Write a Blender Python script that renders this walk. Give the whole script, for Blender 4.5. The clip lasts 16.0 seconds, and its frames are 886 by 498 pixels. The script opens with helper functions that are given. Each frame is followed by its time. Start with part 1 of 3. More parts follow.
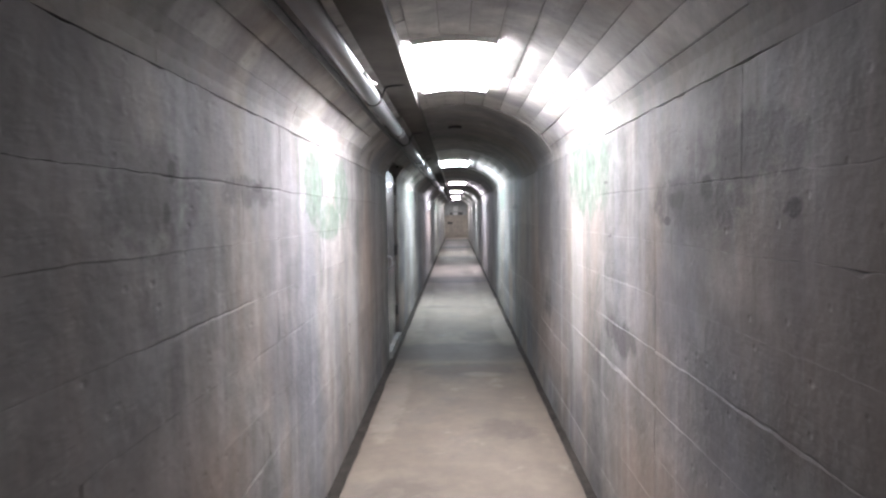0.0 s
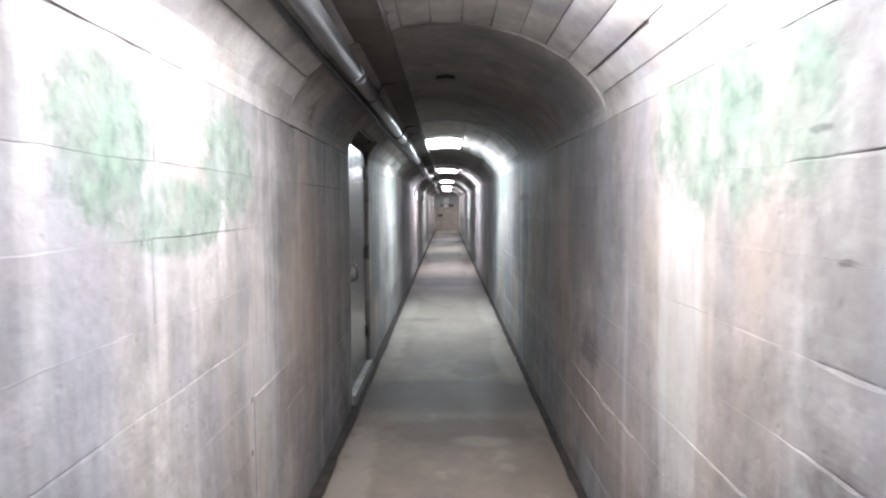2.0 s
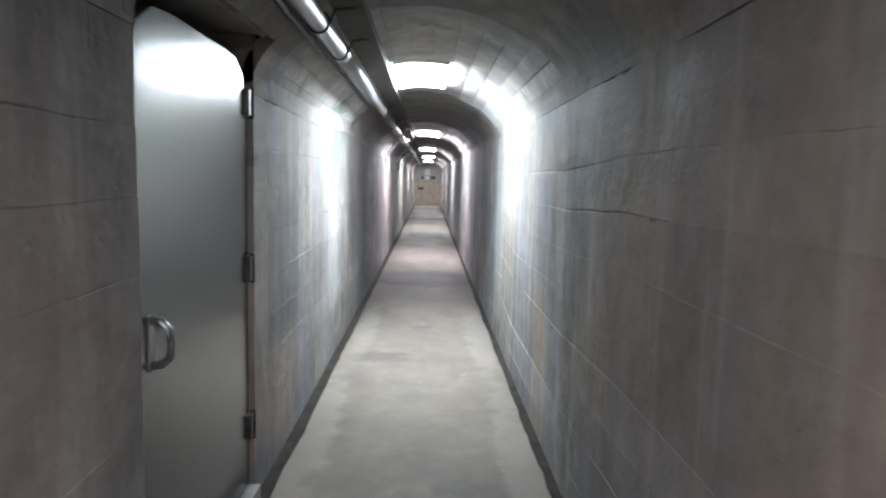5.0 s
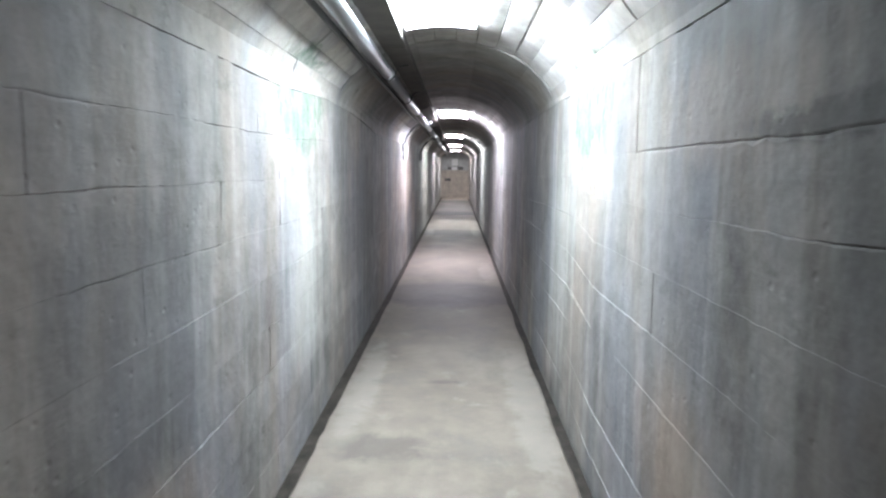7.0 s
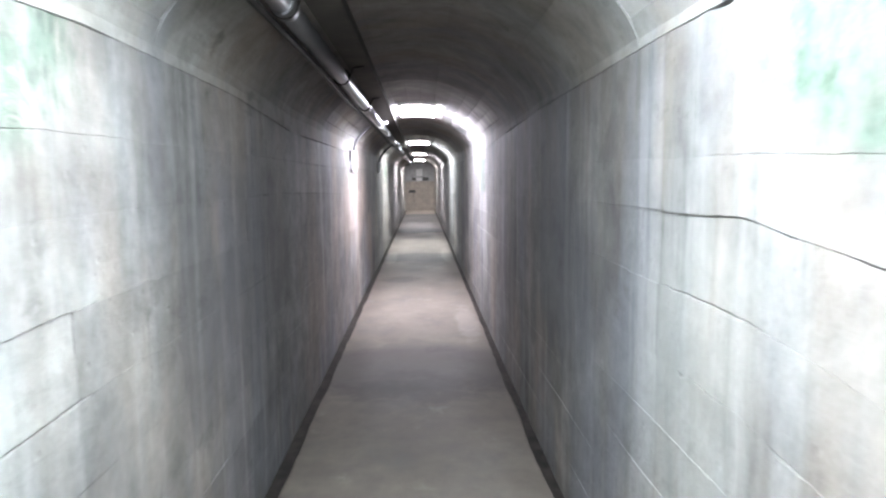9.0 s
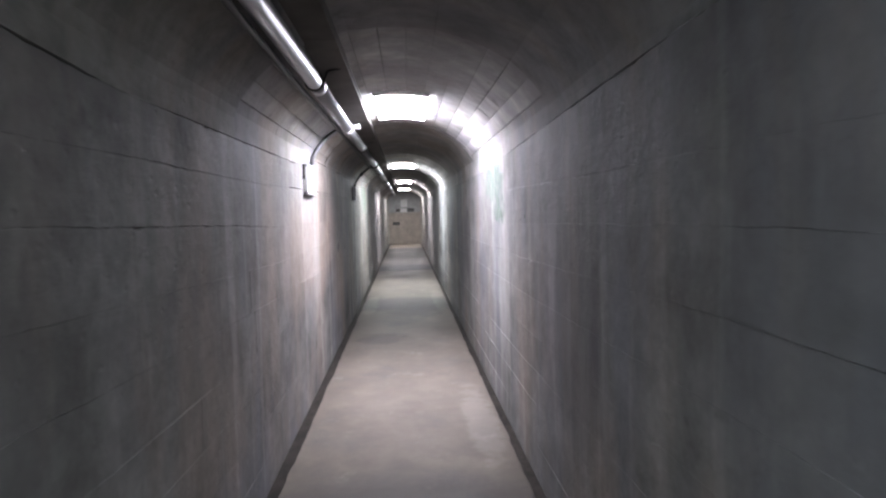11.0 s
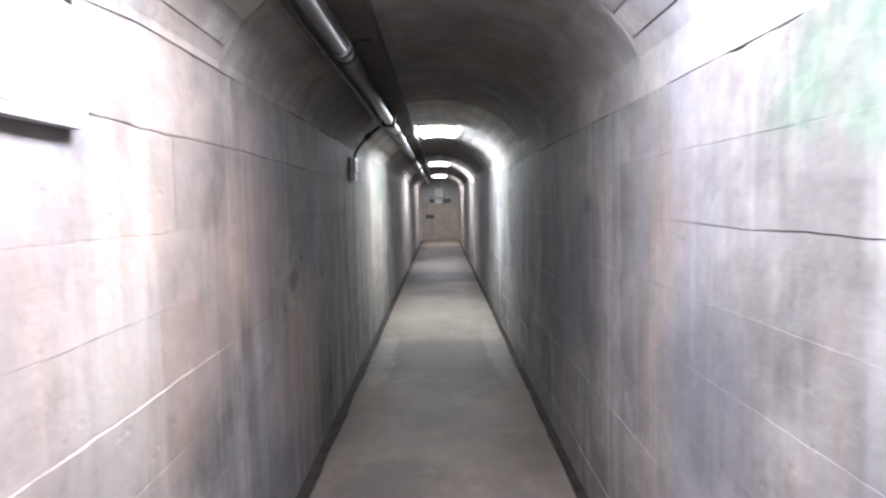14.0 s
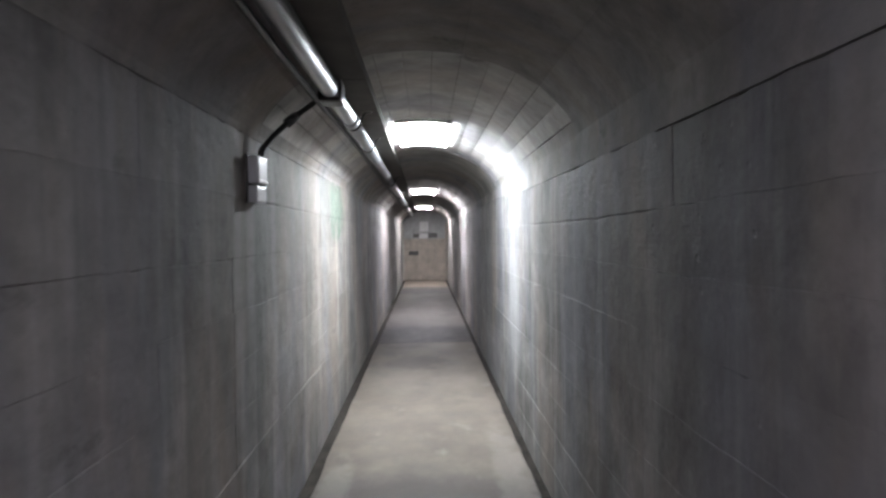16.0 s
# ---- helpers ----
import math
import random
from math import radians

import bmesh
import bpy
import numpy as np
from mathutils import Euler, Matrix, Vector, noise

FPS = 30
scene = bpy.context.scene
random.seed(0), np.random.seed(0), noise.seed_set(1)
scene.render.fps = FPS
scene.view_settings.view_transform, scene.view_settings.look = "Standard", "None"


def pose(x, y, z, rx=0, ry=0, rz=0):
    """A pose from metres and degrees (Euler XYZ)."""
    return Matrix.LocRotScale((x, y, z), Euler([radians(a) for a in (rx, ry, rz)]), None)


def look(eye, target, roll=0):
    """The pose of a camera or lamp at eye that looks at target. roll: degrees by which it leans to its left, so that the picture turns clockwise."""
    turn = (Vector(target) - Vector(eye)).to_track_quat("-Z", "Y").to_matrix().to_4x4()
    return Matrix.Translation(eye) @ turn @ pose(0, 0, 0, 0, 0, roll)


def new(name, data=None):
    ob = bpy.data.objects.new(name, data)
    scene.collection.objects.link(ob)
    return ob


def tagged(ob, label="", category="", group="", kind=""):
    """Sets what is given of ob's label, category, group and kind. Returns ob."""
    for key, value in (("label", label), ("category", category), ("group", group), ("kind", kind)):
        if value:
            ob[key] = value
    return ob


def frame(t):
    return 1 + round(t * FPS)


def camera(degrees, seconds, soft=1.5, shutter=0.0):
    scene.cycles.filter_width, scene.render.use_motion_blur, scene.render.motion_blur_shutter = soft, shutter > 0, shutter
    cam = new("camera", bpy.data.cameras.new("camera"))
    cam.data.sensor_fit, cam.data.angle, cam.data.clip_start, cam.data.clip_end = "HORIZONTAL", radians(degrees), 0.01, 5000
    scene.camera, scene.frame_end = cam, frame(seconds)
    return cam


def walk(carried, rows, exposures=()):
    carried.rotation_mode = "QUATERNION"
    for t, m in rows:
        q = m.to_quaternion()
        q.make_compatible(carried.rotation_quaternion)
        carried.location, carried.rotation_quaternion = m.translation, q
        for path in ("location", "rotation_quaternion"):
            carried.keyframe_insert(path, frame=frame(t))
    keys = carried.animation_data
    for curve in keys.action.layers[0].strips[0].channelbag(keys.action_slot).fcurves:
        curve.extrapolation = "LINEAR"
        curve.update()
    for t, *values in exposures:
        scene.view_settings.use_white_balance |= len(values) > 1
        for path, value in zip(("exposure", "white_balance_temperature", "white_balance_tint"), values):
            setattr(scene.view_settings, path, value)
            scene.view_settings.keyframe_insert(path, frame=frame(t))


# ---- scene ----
cam = camera(67.0, 16.0, soft=2.3, shutter=0.4)
PATH = [
    (0, (-0.005, 1.081, 1.478), (-0.045, 3.077, 1.372), -0.9),
    (0.5, (-0.012, 1.536, 1.475), (0.029, 3.534, 1.387), 0.1),
    (1, (0.048, 2.037, 1.469), (0.01, 4.036, 1.407), -1.4),
    (1.5, (0.07, 2.437, 1.472), (0.015, 4.433, 1.354), 0.5),
    (2, (-0.002, 2.981, 1.47), (-0.013, 4.977, 1.34), -0.3),
    (2.5, (-0.02, 3.459, 1.449), (-0.045, 5.456, 1.327), -0.5),
    (3, (-0.039, 3.959, 1.444), (-0.052, 5.953, 1.287), 0.9),
    (3.5, (-0.044, 4.54, 1.41), (0.072, 6.529, 1.228), -1.4),
    (4, (-0.028, 5.14, 1.449), (0.018, 7.133, 1.297), 0.9),
    (4.5, (0.024, 5.607, 1.468), (0.082, 7.597, 1.283), 1.4),
    (7, (0.078, 8.004, 1.448), (0.04, 9.989, 1.209), 0.6),
    (7.5, (0.064, 8.565, 1.47), (0.105, 10.555, 1.28), -0.3),
    (8, (0.114, 9.196, 1.455), (0.116, 11.19, 1.307), -0.7),
    (8.5, (0.098, 9.818, 1.467), (0.103, 11.812, 1.312), 0.3),
    (9, (0.059, 10.414, 1.494), (0.121, 12.402, 1.283), -0.7),
    (11.5, (0.041, 13.346, 1.422), (0.153, 15.341, 1.321), -1.3),
    (12, (0.038, 14.073, 1.413), (0.081, 16.071, 1.326), 0.8),
    (12.5, (0.011, 14.69, 1.453), (0.086, 16.689, 1.42), -0.5),
    (13, (0.014, 15.327, 1.455), (0.062, 17.327, 1.453), 0.9),
    (13.5, (0.046, 16.029, 1.417), (0.129, 18.022, 1.273), 1.3),
    (14, (0.027, 16.732, 1.419), (0.032, 18.727, 1.279), -1.2),
    (14.5, (0.017, 17.427, 1.441), (-0.003, 19.424, 1.34), 0.0),
    (15, (0.03, 18.118, 1.435), (0.045, 20.115, 1.328), -2.2),
    (15.5, (0.014, 18.844, 1.446), (-0.004, 20.838, 1.299), -0.7),
    (16, (0.026, 19.389, 1.454), (0.078, 21.388, 1.414), -0.7),
]
# the clip's camera closes down with a lamp ahead and opens up once it is overhead
EXPOSURE = [(0, -0.15), (0.5, -0.15), (1, -0.1), (1.5, -0.12), (2, -0.15), (2.5, -0.02), (3, 0.14), (3.5, 0.36), (4, 0.42), (4.5, 0.25), (7, 0.08), (7.5, 0.02),
            (8, 0.02), (8.5, 0.05), (9, 0.14), (11.5, -0.25), (12, -0.12), (12.5, -0.05), (13, -0.08), (13.5, -0.12), (14, -0.18), (14.5, -0.06), (15, -0.06), (15.5, -0.18), (16, -0.22)]
walk(cam, [(t, look(eye, target, roll)) for t, eye, target, roll in PATH], EXPOSURE)

# ---- light: the tunnel has no daylight, only its ceiling lamps ----
LAMP_GLOW = 106.0
LAMP_PROUD = 0.024     # how far the diffusers stand below the vault
world = bpy.data.worlds.new("dark")
world.use_nodes = True
world.node_tree.nodes["Background"].inputs["Color"].default_value = (0.0, 0.0, 0.0, 1)
world.node_tree.nodes["Background"].inputs["Strength"].default_value = 0.0
scene.world = world

# ---- plan ----
HALF = 0.70            # wall faces at x = -HALF and HALF
START, END = -4.0, 40.4
SPRING = 1.85          # top of the walls, on average
GROUND = 0.06          # top of the walkway
ARC_A, ARC_B, ARC_Z = 0.735, 0.52, 1.74   # elliptic vault
LAMP_Y = (4.65, 11.27, 17.92, 24.58, 31.2, 37.8)
RINGS = (-0.65, 5.95, 12.4, 19.0, 25.6, 32.2, 38.85)
DOOR = (7.80, 8.95)    # opening in the west wall
# the joint between wall and vault rises and falls: y and height, east and west
JOINT = {1: ((-4, 1.83), (11, 1.84), (12.2, 1.86), (14, 1.86), (16.5, 1.80), (17.9, 1.75), (24, 1.75), (25.5, 1.80), (41, 1.82)),
         -1: ((-4, 1.84), (8, 1.83), (9, 1.80), (11.0, 1.80), (12, 1.85), (13.2, 1.84), (14.5, 1.77), (17.3, 1.78), (18.4, 1.87), (25, 1.88), (41, 1.85))}
COURSES_EAST = (0.0, 0.19, 0.4, 0.58, 0.765, 0.96, 1.16, 1.355, 1.535, SPRING)
COURSES = (0.0, 0.2, 0.4, 0.59, 0.785, 0.99, 1.19, 1.395, 1.575, SPRING)


def spring(side, y):
    """Height of the joint between wall and vault."""
    rows = JOINT[side]
    for (y0, z0), (y1, z1) in zip(rows, rows[1:]):
        if y <= y1:
            return z0 + (z1 - z0) * max(0.0, (y - y0) / (y1 - y0))
    return rows[-1][1]


# ---- materials ----
def material(name):
    m = bpy.data.materials.new(name)
    m.use_nodes = True
    nt = m.node_tree
    return m, nt, nt.nodes["Principled BSDF"]


def node(nt, kind, **inputs):
    n = nt.nodes.new(kind)
    for key, value in inputs.items():
        n.inputs[key.replace("_", " ")].default_value = value
    return n


def scaled(nt, xyz, offset=(0, 0, 0)):
    geo = nt.nodes.new("ShaderNodeNewGeometry")
    mp = nt.nodes.new("ShaderNodeMapping")
    mp.inputs["Scale"].default_value = xyz
    mp.inputs["Location"].default_value = offset
    nt.links.new(geo.outputs["Position"], mp.inputs["Vector"])
    return mp.outputs["Vector"]


def noise_of(nt, xyz, scale, detail=4.0, rough=0.55, offset=(0, 0, 0), distort=0.0):
    n = node(nt, "ShaderNodeTexNoise", Scale=scale, Detail=detail, Roughness=rough, Distortion=distort)
    nt.links.new(scaled(nt, xyz, offset), n.inputs["Vector"])
    return n.outputs["Fac"]


def ramp(nt, fac, *stops):
    r = nt.nodes.new("ShaderNodeValToRGB")
    els = r.color_ramp.elements
    while len(els) < len(stops):
        els.new(0.5)
    for e, (p, c) in zip(els, stops):
        e.position, e.color = p, (*c, 1) if len(c) == 3 else c
    nt.links.new(fac, r.inputs["Fac"])
    return r.outputs["Color"]


def grey(v):
    return (v, v, v)


def blend(nt, fac, a, b, how="MIX"):
    m = nt.nodes.new("ShaderNodeMixRGB")
    m.blend_type = how
    for sock, v in ((m.inputs["Fac"], fac), (m.inputs["Color1"], a), (m.inputs["Color2"], b)):
        if isinstance(v, (int, float)):
            sock.default_value = v
        elif isinstance(v, tuple):
            sock.default_value = (*v, 1)
        else:
            nt.links.new(v, sock)
    return m.outputs["Color"]


def maths(nt, op, a, b=0.0, clamp=False):
    m = nt.nodes.new("ShaderNodeMath")
    m.operation, m.use_clamp = op, clamp
    for sock, v in zip(m.inputs, (a, b)):
        if isinstance(v, (int, float)):
            sock.default_value = v
        else:
            nt.links.new(v, sock)
    return m.outputs["Value"]


def bump(nt, bsdf, height, strength, distance, before=None):
    b = node(nt, "ShaderNodeBump", Strength=strength, Distance=distance)
    nt.links.new(height, b.inputs["Height"])
    if before is not None:
        nt.links.new(before, b.inputs["Normal"])
    nt.links.new(b.outputs["Normal"], bsdf.inputs["Normal"])
    return b.outputs["Normal"]


# green algae on the walls: middle y and z, half sizes in y and z, side
ALGAE = ((4.70, 1.69, 0.70, 0.30, 1), (4.35, 1.61, 0.26, 0.25, -1), (5.15, 1.61, 0.30, 0.23, -1), (4.75, 1.44, 0.50, 0.12, -1),
         (11.4, 1.80, 0.66, 0.34, -1), (11.2, 1.76, 0.58, 0.32, 1), (17.65, 1.63, 0.62, 0.18, 1), (17.38, 1.44, 0.36, 0.15, 1),
         (24.9, 1.66, 0.55, 0.30, -1), (31.2, 1.7, 0.4, 0.2, 1))
# small chips and tie holes
CHIPS = ((3.257, 1.508, 0.07, 0.030, 1), (3.33, 1.44, 0.06, 0.020, 1), (3.43, 1.577, 0.08, 0.020, -1), (4.248, 1.61, 0.05, 0.012, 1),
         (4.148, 1.365, 0.04, 0.010, 1), (5.335, 0.78, 0.014, 0.016, -1), (5.32, 0.59, 0.014, 0.016, -1),
         (16.49, 1.37, 0.020, 0.014, 1), (16.73, 1.26, 0.016, 0.012, 1), (16.75, 1.41, 0.014, 0.008, 1), (16.36, 1.39, 0.03, 0.012, 1), (16.9, 0.95, 0.016, 0.008, 1),
         (20.2, 1.15, 0.035, 0.025, -1), (19.8, 0.94, 0.02, 0.025, -1), (2.72, 1.59, 0.035, 0.035, -1), (2.68, 1.49, 0.03, 0.03, -1), (3.2, 1.51, 0.05, 0.045, 1), (2.98, 1.54, 0.06, 0.045, 1), (2.5, 1.48, 0.05, 0.03, 1))


# run-off grime, warm rust bloom, dark spots and lime runs, told in the same way
GRIME = ((2.6, 0.95, 0.75, 0.40, 1), (6.6, 1.25, 0.35, 0.45, 1), (13.5, 1.1, 0.75, 0.6, -1), (13.6, 1.1, 0.7, 0.55, 1), (15.3, 0.9, 0.5, 0.6, 1),
         (3.9, 0.85, 0.5, 0.35, -1), (2.2, 1.5, 0.5, 0.5, -1), (19.9, 1.1, 0.5, 0.5, 1), (20.6, 0.9, 0.6, 0.5, 1), (9.6, 1.0, 0.6, 0.5, -1), (6.4, 1.3, 0.35, 0.3, 1), (3.9, 1.2, 0.2, 0.14, -1), (3.3, 1.15, 0.3, 0.2, 1), (12.7, 1.0, 0.3, 0.55, -1), (13.0, 1.1, 0.35, 0.4, 1), (19.75, 1.1, 0.35, 0.5, 1), (18.4, 0.9, 0.3, 0.3, 1), (2.4, 0.9, 0.6, 0.6, -1), (2.2, 1.3, 0.6, 0.5, 1))
WARM = ((6.9, 1.1, 1.3, 0.8, -1), (7.4, 1.1, 1.7, 0.85, 1), (17.5, 1.15, 1.3, 0.55, -1), (19.3, 1.2, 0.7, 0.45, -1), (3.2, 0.35, 1.2, 0.4, 1), (2.6, 0.6, 1.0, 0.5, -1), (6.2, 0.5, 1.0, 0.4, 1), (9.4, 0.4, 0.9, 0.35, -1), (2.4, 1.3, 0.7, 0.5, 1), (18.6, 0.95, 0.6, 0.35, -1), (18.3, 1.35, 0.3, 0.25, -1), (9.9, 0.6, 0.5, 0.35, 1), (9.6, 1.6, 0.6, 0.2, 1), (20.0, 0.7, 0.9, 0.5, -1))
SPOTS = ((3.1, 1.50, 0.50, 0.12, 1), (2.75, 1.62, 0.4, 0.12, 1), (2.62, 1.52, 0.32, 0.18, -1), (3.35, 1.56, 0.4, 0.07, -1), (20.0, 1.06, 0.16, 0.07, -1), (6.25, 0.76, 0.28, 0.13, 1), (3.98, 0.93, 0.36, 0.10, 1), (19.8, 1.40, 0.10, 0.06, 1), (9.1, 1.54, 0.5, 0.05, 1))
LIME = ((5.0, 1.0, 0.30, 0.7, 1), (5.45, 0.8, 0.25, 0.7, -1), (12.0, 0.9, 0.4, 0.8, 1), (11.4, 0.8, 0.45, 0.6, -1), (17.2, 0.9, 0.35, 0.8, 1), (18.2, 1.0, 0.3, 0.5, -1), (24.5, 0.9, 0.4, 0.8, 1))


def zones(nt, places, rough, force, hard=0.75):
    """A ragged mask over the named places of the walls."""
    geo = nt.nodes.new("ShaderNodeNewGeometry")
    total = 0.0
    for y, z, ry, rz, side, *rx in places:
        off = nt.nodes.new("ShaderNodeVectorMath")
        off.operation = "SUBTRACT"
        off.inputs[1].default_value = (side * HALF, y, z)
        nt.links.new(geo.outputs["Position"], off.inputs[0])
        sc = nt.nodes.new("ShaderNodeVectorMath")
        sc.operation = "MULTIPLY"
        sc.inputs[1].default_value = (1 / (rx[0] if rx else 0.35), 1 / ry, 1 / rz)
        nt.links.new(off.outputs["Vector"], sc.inputs[0])
        ln = nt.nodes.new("ShaderNodeVectorMath")
        ln.operation = "LENGTH"
        nt.links.new(sc.outputs["Vector"], ln.inputs[0])
        total = maths(nt, "MAXIMUM", total, maths(nt, "SUBTRACT", 1.0, ln.outputs["Value"]))
    mask = maths(nt, "ADD", maths(nt, "MULTIPLY", total, 1.3), maths(nt, "MULTIPLY", maths(nt, "SUBTRACT", rough, 0.5), force))
    mask = ramp(nt, mask, (0.05, grey(0)), (hard, grey(1)))
    inside = ramp(nt, total, (0.0, grey(0)), (0.30, grey(1)))
    return blend(nt, 1.0, mask, inside, "MULTIPLY")


def concrete(name, dark, mid, light, algae=False, boards=True, streaks=0.42, gloss=(0.22, 0.68, 0.88)):
    m, nt, bsdf = material(name)
    big = noise_of(nt, (1, 1, 1), 0.85, 5, 0.6)
    mot = noise_of(nt, (1, 1, 1), 4.2, 6, 0.62, (3, 7, 1), 0.4)
    col = ramp(nt, blend(nt, 0.5, big, mot), (0.33, dark), (0.50, mid), (0.67, light))
    cloud = ramp(nt, noise_of(nt, (1, 1, 1.5), 2.1, 5, 0.65, (17, 3, 8), 0.6), (0.34, grey(0.82)), (0.52, grey(1.0)), (0.68, grey(1.12)))
    col = blend(nt, 1.0, col, cloud, "MULTIPLY")
    # warm and cool patches
    warm = ramp(nt, noise_of(nt, (1, 1.9, 0.75), 0.8, 5, 0.6, (11, 2, 5), 0.3), (0.44, grey(0)), (0.62, grey(1)))
    col = blend(nt, maths(nt, "MULTIPLY", warm, 0.46), col, (0.275, 0.222, 0.184))
    cool = ramp(nt, noise_of(nt, (1, 2.2, 0.7), 0.8, 5, 0.6, (4, 21, 9), 0.3), (0.47, grey(0)), (0.62, grey(1)))
    col = blend(nt, maths(nt, "MULTIPLY", cool, 0.48), col, (0.168, 0.172, 0.200))
    # each cast panel has its own tone
    info = nt.nodes.new("ShaderNodeObjectInfo")
    tone = ramp(nt, info.outputs["Random"], (0.0, grey(0.42)), (0.5, grey(0.50)), (1.0, grey(0.58)))
    col = blend(nt, 0.55, col, tone, "OVERLAY")
    # run-off streaks down the face, pale lime and dark dirt
    if streaks:
        run = noise_of(nt, (1, 3.4, 0.20), 1.7, 5, 0.6, (0, 3, 0))
        col = blend(nt, maths(nt, "MULTIPLY", ramp(nt, run, (0.52, grey(0)), (0.64, grey(1))), 0.52 * streaks), col, (0.42, 0.415, 0.40))
        dirt = noise_of(nt, (1, 6.5, 0.35), 1.3, 6, 0.65, (0, 31, 0))
        col = blend(nt, maths(nt, "MULTIPLY", ramp(nt, dirt, (0.54, grey(0)), (0.68, grey(1))), 0.38 * streaks), col, (0.075, 0.075, 0.08))
    # scuffed patches the size of a hand, dark blotches and pits
    scuff = ramp(nt, noise_of(nt, (1, 1, 1.3), 7.5, 6, 0.72, (1, 12, 4), 0.2), (0.36, grey(0.74)), (0.50, grey(1.0)), (0.66, grey(1.20)))
    col = blend(nt, 0.5, col, scuff, "MULTIPLY")
    blot = ramp(nt, noise_of(nt, (1, 1, 1.6), 3.1, 5, 0.7, (8, 8, 2)), (0.62, grey(0)), (0.72, grey(1)))
    col = blend(nt, maths(nt, "MULTIPLY", blot, 0.6), col, (0.085, 0.08, 0.075))
    if algae:
        run = noise_of(nt, (1, 7.0, 0.5), 2.2, 6, 0.7, (0, 13, 0))
        col = blend(nt, maths(nt, "MULTIPLY", zones(nt, WARM, run, 1.6), 0.24), col, (0.33, 0.235, 0.175))
        col = blend(nt, maths(nt, "MULTIPLY", zones(nt, GRIME, run, 2.2, 0.55), 0.44), col, (0.092, 0.090, 0.096))
        col = blend(nt, maths(nt, "MULTIPLY", zones(nt, SPOTS, noise_of(nt, (1, 1, 1), 11.0, 6, 0.75, (2, 6, 2), 0.5), 4.2), 0.6), col, (0.045, 0.042, 0.042))
        col = blend(nt, maths(nt, "MULTIPLY", zones(nt, LIME, run, 1.8), 0.26), col, (0.46, 0.455, 0.44))
        col = blend(nt, maths(nt, "MULTIPLY", zones(nt, CHIPS, noise_of(nt, (1, 1, 1), 24.0, 5, 0.7, (3, 1, 4)), 2.6, 0.5), 0.75), col, (0.040, 0.037, 0.036))
        mask = zones(nt, ALGAE, noise_of(nt, (1, 1, 1), 4.0, 8, 0.75, (2, 2, 2), 0.9), 3.8, 0.42)
        leafy = ramp(nt, noise_of(nt, (1, 1, 1), 16, 4, 0.6), (0.35, (0.044, 0.073, 0.052)), (0.65, (0.102, 0.145, 0.112)))
        col = blend(nt, maths(nt, "MULTIPLY", mask, ramp(nt, noise_of(nt, (1, 1, 1), 7.0, 5, 0.7, (5, 3, 9)), (0.36, grey(0.34)), (0.60, grey(0.88)))), col, leafy)
    nt.links.new(col, bsdf.inputs["Base Color"])
    rg = ramp(nt, mot, (0.3, grey(gloss[1])), (0.7, grey(gloss[2])))
    nt.links.new(rg, bsdf.inputs["Roughness"])
    bsdf.inputs["Specular IOR Level"].default_value = gloss[0]
    first = bump(nt, bsdf, noise_of(nt, (1, 1, 1), 34, 6, 0.7), 0.35, 0.006)
    second = bump(nt, bsdf, noise_of(nt, (1, 1, 1), 3.0, 5, 0.6, (1, 5, 2)), 0.5, 0.03, first)
    vor = node(nt, "ShaderNodeTexVoronoi", Scale=13.0)
    nt.links.new(scaled(nt, (1, 1, 1)), vor.inputs["Vector"])
    pits = ramp(nt, vor.outputs["Distance"], (0.06, grey(0)), (0.13, grey(1)))
    third = bump(nt, bsdf, pits, 0.35, 0.006, second)
    if boards:   # wood grain left by the form boards
        bump(nt, bsdf, noise_of(nt, (22, 0.7, 22), 1.6, 3, 0.6), 0.16, 0.005, third)
    return m


CONCRETE_WALL = concrete("wall_concrete", (0.064, 0.060, 0.058), (0.146, 0.140, 0.134), (0.245, 0.239, 0.231), algae=True)
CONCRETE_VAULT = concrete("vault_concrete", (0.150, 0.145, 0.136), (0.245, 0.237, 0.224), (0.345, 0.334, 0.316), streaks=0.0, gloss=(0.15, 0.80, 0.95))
# paler than the collars to paint in the bright lamplit ring on the boards
CONCRETE_LIT_BOARDS = concrete("lit_board_cast_concrete", (0.240, 0.233, 0.220), (0.405, 0.394, 0.374), (0.54, 0.528, 0.504), algae=True, streaks=0.0, gloss=(0.25, 0.70, 0.90))
CONCRETE_CORE = concrete("core_concrete", (0.05, 0.05, 0.045), (0.085, 0.08, 0.075), (0.12, 0.115, 0.11), boards=False, streaks=0.0)


DAMP = ((-0.05, 26.7, 0.5, 0.5), (0.1, 7.05, 0.8, 0.35), (-0.1, 8.25, 0.45, 0.07), (0.25, 8.7, 0.3, 0.5), (-0.3, 11.2, 0.35, 0.25), (0.0, 12.25, 0.2, 0.06), (0.0, 14.9, 0.8, 0.5), (-0.25, 19.9, 0.4, 0.4),
        (0.2, 21.7, 0.5, 0.6), (-0.2, 28.0, 0.6, 0.45), (0.2, 28.3, 0.5, 0.3),  (0.3, 5.4, 0.3, 0.3), (-0.3, 4.2, 0.3, 0.5))
PALE = ((-0.55, 9.6, 0.16, 1.6), (0.55, 9.4, 0.16, 1.5), (-0.5, 12.2, 0.14, 1.3), (0.52, 12.0, 0.16, 1.6), (0.5, 17.0, 0.14, 1.2), (-0.5, 22.6, 0.14, 1.4), (0.52, 23.0, 0.14, 1.6), (0.2, 6.9, 0.25, 0.12), (-0.5, 6.2, 0.14, 1.4))


